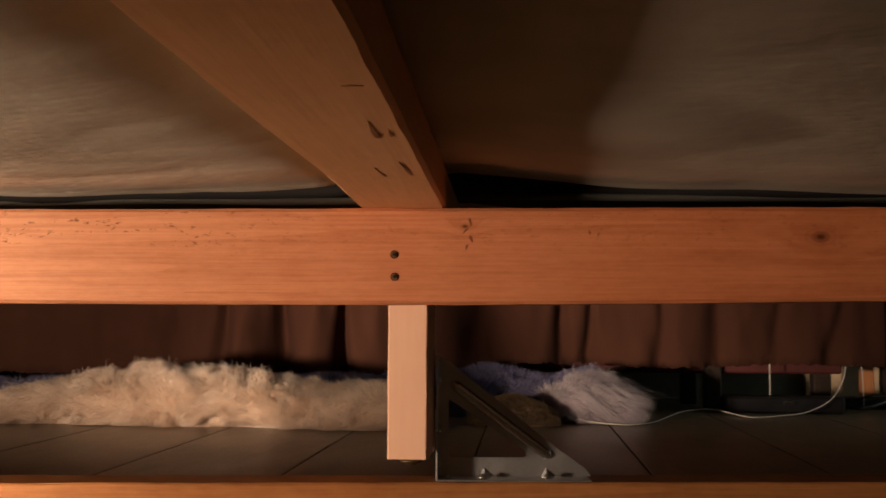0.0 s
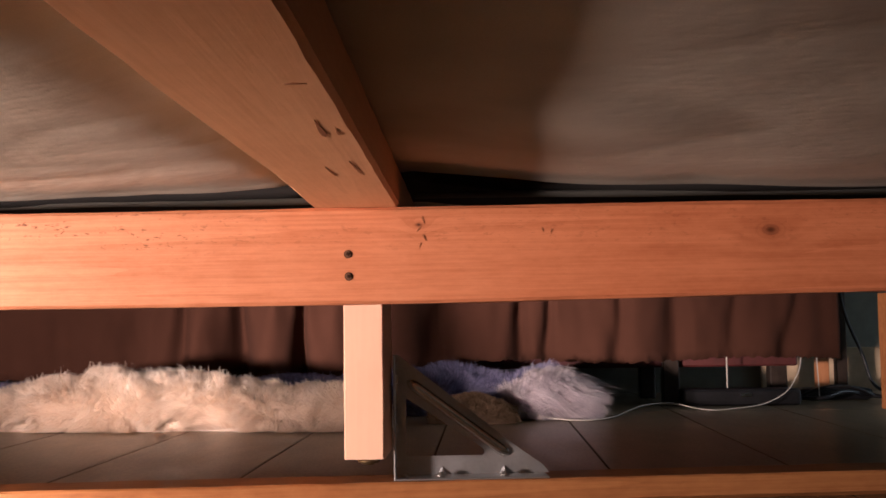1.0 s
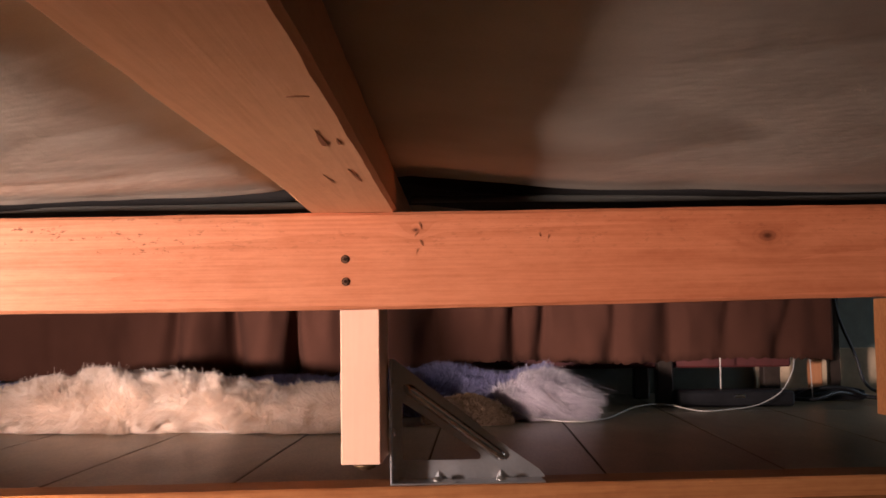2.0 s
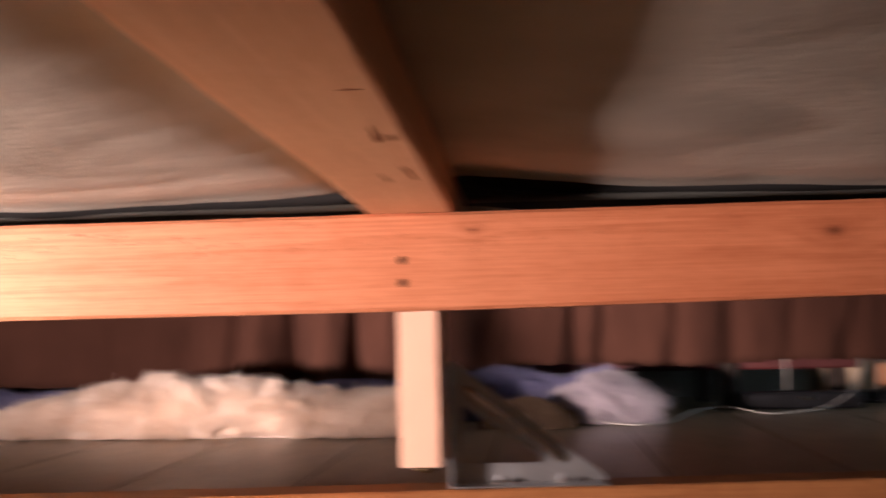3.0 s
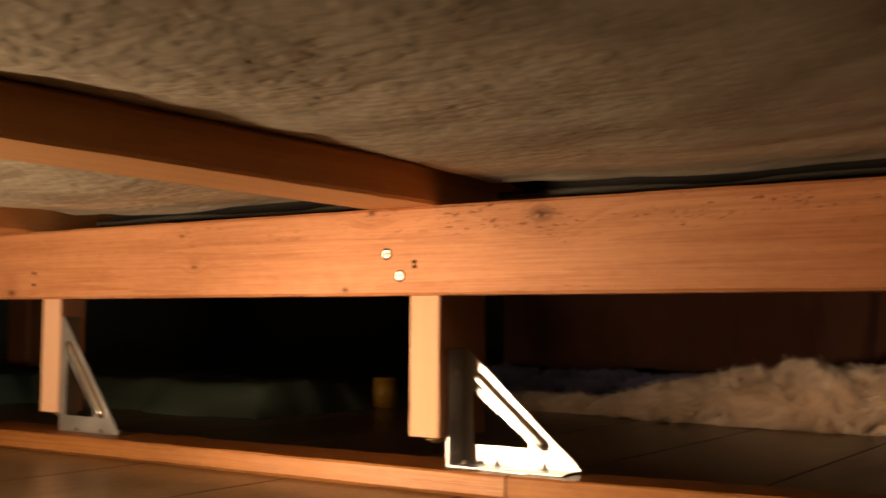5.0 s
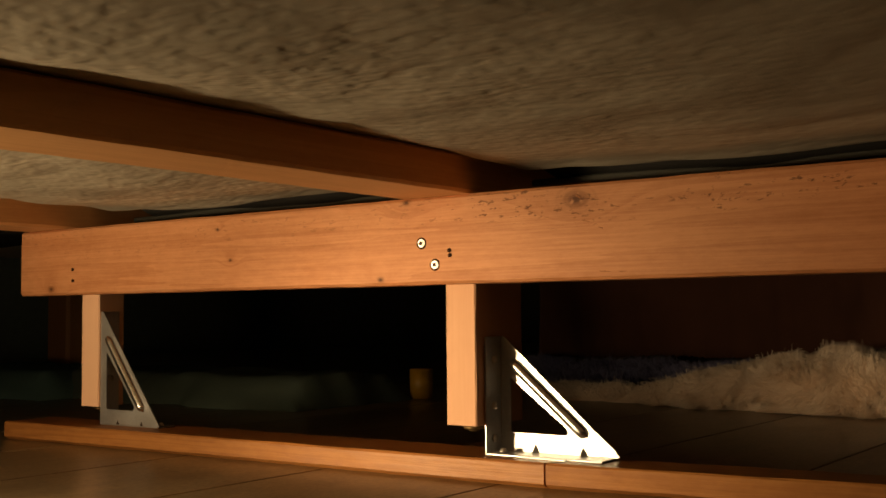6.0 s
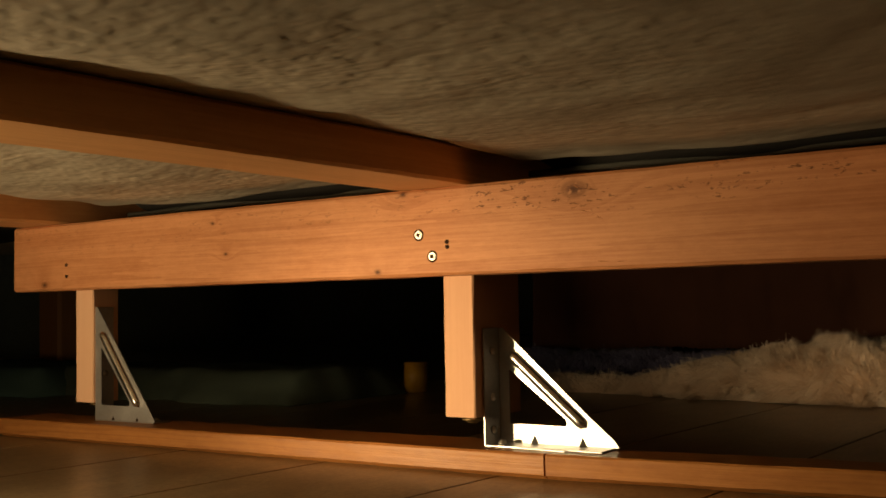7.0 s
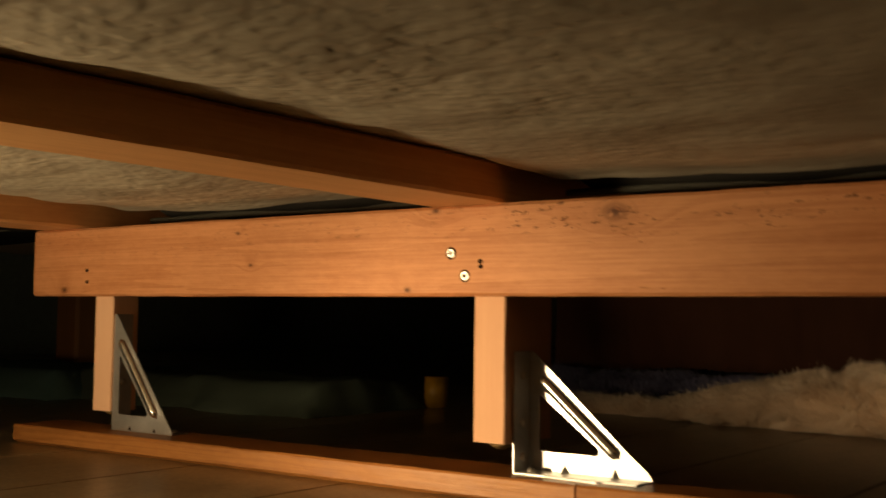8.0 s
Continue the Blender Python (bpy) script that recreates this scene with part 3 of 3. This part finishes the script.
        pts = [(x, 0.116 + 0.004 * noise.noise(Vector((x * 3, 0, 2))), zb - 0.0195 * k - 0.002 * noise.noise(Vector((x * 6, 0, 5)))) for x, k in zip(np.linspace(a, b, 14), drop)]
        part("piping", tube(pts, 0.0038), mat_piping, root, "grey corded piping", None, True)
    return root


mattress()


# ---- furry rug and soft things on the floor ----
def heap(x0, x1, y0, width, height, seed, lump=0.25, swing=0.0):
    """A soft long roll lying on the floor: rows of points and the surface between them. height(t) for t from 0 to 1."""
    n, m = int((x1 - x0) / 0.02), 16
    rows = []
    for i in range(n + 1):
        t = i / n
        x = x0 + (x1 - x0) * t
        h = height(t)
        row = []
        for j in range(m + 1):
            a = math.pi * j / m
            k = 1 + lump * noise.noise(Vector((x * 9, a * 1.6, seed)))
            row.append(Vector((x, y0 + swing * t * t + width / 2 - width / 2 * math.cos(a) * min(1, h / 0.05 + 0.2) * k, max(0.001, h * math.sin(a) * k))))
        rows.append(row)
    return rows


def heap_mesh(rows):
    bm = bmesh.new()
    vs = [[bm.verts.new(p) for p in r] for r in rows]
    for r, s in zip(vs, vs[1:]):
        for j in range(len(r) - 1):
            bm.faces.new((r[j], s[j], s[j + 1], r[j + 1]))
    bm.faces.new(vs[0])
    bm.faces.new(vs[-1][::-1])
    bmesh.ops.recalc_face_normals(bm, faces=bm.faces[:])
    return bm


def strands(rows, count, length, thick, seed, spread=0.6, lean=(0, 0, 0), lock=0.013):
    """Bent tapered hairs standing out of a heap, combed into tufts."""
    rng = random.Random(seed)
    verts, faces = [], []
    n, m = len(rows) - 1, len(rows[0]) - 1
    locks = {}
    for _ in range(count):
        i, j = rng.randrange(n), min(m - 1, int(m * rng.random() ** 1.25 * 0.9))
        u, v = rng.random(), rng.random()
        a, b, c, d = rows[i][j], rows[i + 1][j], rows[i][j + 1], rows[i + 1][j + 1]
        p = a.lerp(b, u).lerp(c.lerp(d, u), v)
        nrm = (b - a).cross(c - a)
        if nrm.length < 1e-9:
            continue
        nrm.normalize()
        if nrm.z < -0.1 or (nrm.y > 0.5 and nrm.z < 0.2):
            nrm = -nrm
        q = Vector((p.x * 11, p.y * 11, p.z * 20 + seed))
        q2 = q * 3.1
        comb = Vector((noise.noise(q), noise.noise(q + Vector((7.1, 0, 0))), noise.noise(q + Vector((0, 5.3, 0)))))
        tuft = Vector((noise.noise(q2), noise.noise(q2 + Vector((3.7, 0, 0))), noise.noise(q2 + Vector((0, 8.3, 0)))))
        way = (nrm * 0.55 + comb * 0.8 + tuft * 0.55 + Vector(lean) + spread * 0.55 * Vector((rng.gauss(0, 0.4), rng.gauss(0, 0.4), rng.gauss(0, 0.4)))).normalized()
        L = length * rng.uniform(0.55, 1.15) * (1.4 if rng.random() < 0.04 else 1)
        side = way.cross(Vector((rng.uniform(-1, 1), rng.uniform(-1, 1), rng.uniform(-1, 1)))).normalized() * thick * rng.uniform(0.6, 1.3)
        droop = Vector((comb.x * 0.3, 0, -0.35)) * L
        k = len(verts)
        p0 = p - nrm * 0.004
        p1 = p + way * L * 0.55
        p2 = p + way * L + droop
        key = (int(p.x / lock + 0.8 * noise.noise(q2)), int(p.y / lock), int(p.z / lock + 0.8 * tuft.x))
        tip = locks.setdefault(key, p2)
        p1, p2 = p1.lerp(tip, 0.10), p2.lerp(tip, 0.38)
        if p1.z < 0.002 or p2.z < 0.002:
            p1.z, p2.z = max(p1.z, 0.003), max(p2.z, 0.002)
        verts += [p0 - side, p0 + side, p1 + side * 0.7, p1 - side * 0.7, p2]
        faces += [(k, k + 1, k + 2, k + 3), (k + 3, k + 2, k + 4)]
    me = bpy.data.meshes.new("fur")
    me.from_pydata([tuple(v) for v in verts], [], faces)
    return me


def furry(name, label, rows, material, count, length, thick, seed, lean=(0, 0, 0), category="rug", lock=0.006):
    root = thing(name, label, category, pose(0, 0, FLOOR))
    part("body", heap_mesh(rows), material, root, "", None, True)
    me = strands(rows, count, length, thick, seed, lean=lean, lock=lock)
    me.materials.append(material)
    fur = new("fur", me)
    fur.parent = root
    tagged(fur, "", "", "", "stuff")
    return root


def smooth(a, b, t):
    t = max(0.0, min(1.0, (t - a) / (b - a)))
    return t * t * (3 - 2 * t)


def white_height(t):
    x = -1.15 + 1.12 * t
    return 0.008 + 0.070 * smooth(-1.0, -0.60, x) + 0.006 * math.sin(x * 9) * smooth(-0.8, -0.5, x) - 0.012 * smooth(-0.45, -0.2, x) - 0.050 * smooth(-0.10, -0.03, x)


furry("fur_rug", "cream white long-haired fur rug bunched up on the tiles", heap(-1.15, -0.03, 0.95, 0.20, white_height, 2.0, 0.14, -0.06), mat_white_fur, 170000, 0.044, 0.0005, 4, (-0.3, -0.12, 0.12), "rug", 0.013)
furry("fur_throw", "lavender fur throw crumpled behind the cream rug", heap(-1.42, 0.28, 1.20, 0.14, lambda t: 0.058 + 0.022 * smooth(0.55, 0.80, t), 5.0), mat_violet_fur, 70000, 0.028, 0.0006, 5)
furry("fur_cushion", "pale lavender fluffy cushion end lying on the floor", heap(0.17, 0.325, 1.10, 0.14, lambda t: 0.016 + 0.050 * math.sin(math.pi * min(1, 0.08 + 0.82 * t)), 8.0, 0.1), mat_tuft_fur, 34000, 0.055, 0.0005, 6, (0.34, -0.2, 0.42), "cushion")
furry("fur_slipper", "small brown fluffy slipper lying on the tiles", heap(0.03, 0.19, 1.00, 0.10, lambda t: 0.042 * math.sin(math.pi * (0.12 + 0.76 * t)) + 0.006, 9.0, 0.15), mat_brown_fur, 14000, 0.013, 0.0006, 7, (0, 0, 0), "slipper")


# ---- skirted sofa behind ----
sofa = thing("sofa", "low sofa under a gathered brown cloth cover", "sofa", pose(0, 0, FLOOR))


def skirt():
    """Gathered cloth hanging to a frayed hem above the floor."""
    x0, x1 = -1.36, 0.872
    n, m = 420, 14
    rng = random.Random(6)
    gathers = ((-0.405, 0.026, 0.085), (-0.335, 0.035, -0.035), (-0.265, 0.014, 0.075), (-0.20, 0.03, -0.02), (-0.48, 0.035, -0.03), (-0.53, 0.02, 0.04), (-0.62, 0.04, 0.02), (0.035, 0.04, 0.045), (0.204, 0.018, 0.04), (0.254, 0.013, 0.03), (0.406, 0.018, 0.03), (0.53, 0.03, 0.035), (0.66, 0.02, 0.02), (0.77, 0.018, 0.025))
    verts, faces = [], []
    for i in range(n + 1):
        x = x0 + (x1 - x0) * i / n
        fray = rng.uniform(0, 0.006)
        for j in range(m + 1):
            t = j / m
            z = 0.42 + (0.103 - 0.028 * (1 - smooth(-0.15, 0.15, x)) + 0.004 * math.sin(x * 11) - fray - 0.42) * t
            y = 1.345 + 0.012 * math.sin(x * 23 + 1.5 * math.sin(x * 5)) * t + 0.012 * noise.noise(Vector((x * 14, t * 2, 3))) + 0.006 * noise.noise(Vector((x * 34, t * 5, 8)))
            for gx, gw, gd in gathers:
                y += gd * (0.12 + 0.88 * t ** 1.3) * math.exp(-((x - gx - 0.03 * (1 - t) - 0.008 * math.sin(t * 5 + gx * 40)) / (gw * (0.18 + 1.1 * t ** 1.6))) ** 2)
            verts.append((x, y, z))
    for i in range(n):
        for j in range(m):
            a = i * (m + 1) + j
            faces.append((a, a + 1, a + m + 2, a + m + 1))
    me = bpy.data.meshes.new("skirt")
    me.from_pydata(verts, [], faces)
    bm = bmesh.new()
    bm.from_mesh(me)
    bpy.data.meshes.remove(me)
    bmesh.ops.solidify(bm, geom=bm.faces[:], thickness=0.0025)
    return bm


part("skirt", skirt(), mat_skirt, sofa, "gathered brown cloth skirt with frayed hem", None, True)
part("seat_body", box(-1.25, 0.85, 1.43, 1.84, 0.20, 0.42, 0.02, 2), mat_skirt, sofa)
part("rail", box(-1.12, 0.82, 1.47, 1.50, 0.080, 0.20, 0.004), mat_red_rail, sofa, "dark red wooden base rail")
for x, y, r in ((0.540, 1.47, 0.018), (0.516, 1.66, 0.018), (-1.20, 1.50, 0.018), (-1.20, 1.78, 0.02), (0.822, 1.66, 0.020)):
    part("leg", box(x - r, x + r, y - r, y + r, 0, 0.20, 0.003), mat_dark_wood, sofa, "dark square leg")

table = thing("side_table", "dark slim-legged side table against the wall", "table", pose(0, 0, FLOOR))
part("tabletop", box(0.86, 1.5, 1.54, 1.84, 0.50, 0.53, 0.004), mat_dark_wood, table)
for x, y, mm, r in ((0.928, 1.66, mat_leg, 0.014), (0.985, 1.70, mat_dark_wood, 0.013), (1.47, 1.57, mat_dark_wood, 0.014), (1.47, 1.81, mat_dark_wood, 0.014)):
    part("leg", box(x - r, x + r, y - r, y + r, 0, 0.50, 0.002), mm, table)

rod = part("metal_rod", disc(0.0015, 0.16, 10), mat_cable, None, "", pose(0.652, 1.41, 0.117), True)
tagged(rod, "thin white painted metal rod on a black box", "rod")
strip = thing("power_strip", "black plastic power strip with cables on the tiles", "power strip", pose(0, 0, FLOOR))
part("casing", box(0.55, 0.80, 1.37, 1.44, 0.0, 0.036, 0.012, 3), mat_black, strip)
part("switch", box(0.67, 0.695, 1.364, 1.37, 0.020, 0.028, 0.002), mat_chrome, strip)
adapter = part("power_adapter", box(0.84, 1.00, 1.52, 1.60, FLOOR, 0.026, 0.01, 2), mat_black)
tagged(adapter, "black power adapter lying on the tiles", "adapter")
cable = part("white_cable", tube([(0.195, 1.075, 0.018), (0.25, 1.06, 0.006), (0.312, 1.04, 0.003), (0.37, 1.10, 0.003), (0.42, 1.25, 0.003), (0.465, 1.33, 0.008), (0.52, 1.345, 0.010), (0.575, 1.25, 0.003), (0.64, 1.28, 0.003), (0.705, 1.32, 0.008), (0.76, 1.35, 0.030), (0.790, 1.37, 0.065), (0.803, 1.385, 0.10), (0.81, 1.40, 0.2)], 0.0013), mat_cable, None, "", pose(0, 0, FLOOR), True)
tagged(cable, "thin white cable snaking over the tiles", "cable")
cord = part("black_cord", tube([(0.985, 1.66, 0.32), (1.00, 1.66, 0.20), (1.035, 1.65, 0.10), (1.065, 1.64, 0.02), (1.16, 1.62, 0.006), (1.3, 1.62, 0.006)], 0.0038), mat_black, None, "", pose(-0.015, 0, FLOOR), True)
tagged(cord, "black power cord hanging to the floor", "cord")

for label, radius, points in (
        ("black power cord coiled on the tiles", 0.0045, [(0.80, 1.46, 0.012), (0.86, 1.44, 0.010), (0.92, 1.47, 0.022), (0.98, 1.50, 0.012), (1.03, 1.47, 0.008), (1.10, 1.50, 0.008), (1.2, 1.56, 0.007)]),
        ("black cord looped over the adapter", 0.0045, [(0.83, 1.50, 0.008), (0.86, 1.50, 0.022), (0.90, 1.49, 0.032), (0.95, 1.49, 0.028), (1.00, 1.50, 0.010), (1.08, 1.55, 0.006)])):
    loop = part("black_cord", tube(points, radius), mat_black, None, "", pose(0, 0, FLOOR), True)
    tagged(loop, label, "cord")
lead = part("white_cable", tube([(0.865, 1.47, 0.004), (0.862, 1.465, 0.05), (0.858, 1.46, 0.11), (0.856, 1.46, 0.19)], 0.0012), mat_cable, None, "", pose(0, 0, FLOOR), True)
tagged(lead, "short white cable hanging behind the sofa corner", "cable")


# ---- dim things on the far side ----
def blanket(name, label, x0, x1, y0, y1, h, material, seed):
    n, m = 60, 24
    verts, faces = [], []
    for i in range(n + 1):
        for j in range(m + 1):
            u, v = i / n, j / m
            e = min(1, 30 * min(u, 1 - u)) * min(1, 7 * min(v, 1 - v))
            q = Vector((u * 7, v * 3, seed))
            z = 0.002 + h * e * (0.96 + 0.14 * noise.noise(q)) + 0.004 * noise.noise(q * 5)
            verts.append((x0 + (x1 - x0) * u + 0.02 * noise.noise(q + Vector((3, 0, 0))), y0 + (y1 - y0) * v + 0.03 * noise.noise(q * 1.3), max(z, 0.001)))
    for i in range(n):
        for j in range(m):
            a = i * (m + 1) + j
            faces.append((a, a + m + 1, a + m + 2, a + 1))
    me = bpy.data.meshes.new(name)
    me.from_pydata(verts, [], faces)
    bm = bmesh.new()
    bm.from_mesh(me)
    bpy.data.meshes.remove(me)
    got = bmesh.ops.extrude_face_region(bm, geom=bm.faces[:])
    for g in got["geom"]:
        if isinstance(g, bmesh.types.BMVert):
            g.co.z = 0.0
    bmesh.ops.recalc_face_normals(bm, faces=bm.faces[:])
    return tagged(part(name, bm, material, None, "", pose(0, 0, FLOOR), True), label, "blanket")


blanket("blanket", "dark green blanket folded low on the tiles", -2.15, -1.37, 0.52, 0.86, 0.056, mat_green, 2.0)
blanket("blanket", "dark teal blanket spread on the tiles", -3.3, -2.02, 0.44, 0.86, 0.056, mat_teal, 5.0)
cup = thing("cup", "small yellow plastic cup standing beside the blanket", "cup", pose(-1.365, 0.89, FLOOR))
part("wall", disc(0.0235, 0.060, 24, 0.002, 0.0235), mat_yellow, cup, "", pose(0, 0, 0.031), True)
part("rim", disc(0.0245, 0.005, 24, 0.002), mat_yellow, cup, "", pose(0, 0, 0.058), True)
wooden = part("wooden_post", lumber(0.9, 2, 0.095, 0.08, 0.008, 41), mat_leg, None, "", pose(-2.66, 0.90, FLOOR))
tagged(wooden, "brown wooden post standing behind the teal blanket", "post")


# ---- floor tiles ----
PITCH, GAP, LONG = 0.224, 0.0032, 1.20
tile_mesh = finish(box(0, PITCH - GAP, 0, LONG - GAP, -0.008, 0, 0.0006), "tile", mat_tile)
for i in range(-20, 14):
    x = 0.285 + PITCH * i + GAP / 2
    if x > 3.18 - PITCH or x < -4.2:
        continue
    for j in range(-4, 7):
        y = LONG * j + 0.06
        if -3.0 < y < 5.2 - LONG:
            tile = new("tile", tile_mesh)
            tile.parent = floor
            tile.location = (x, y, FLOOR)
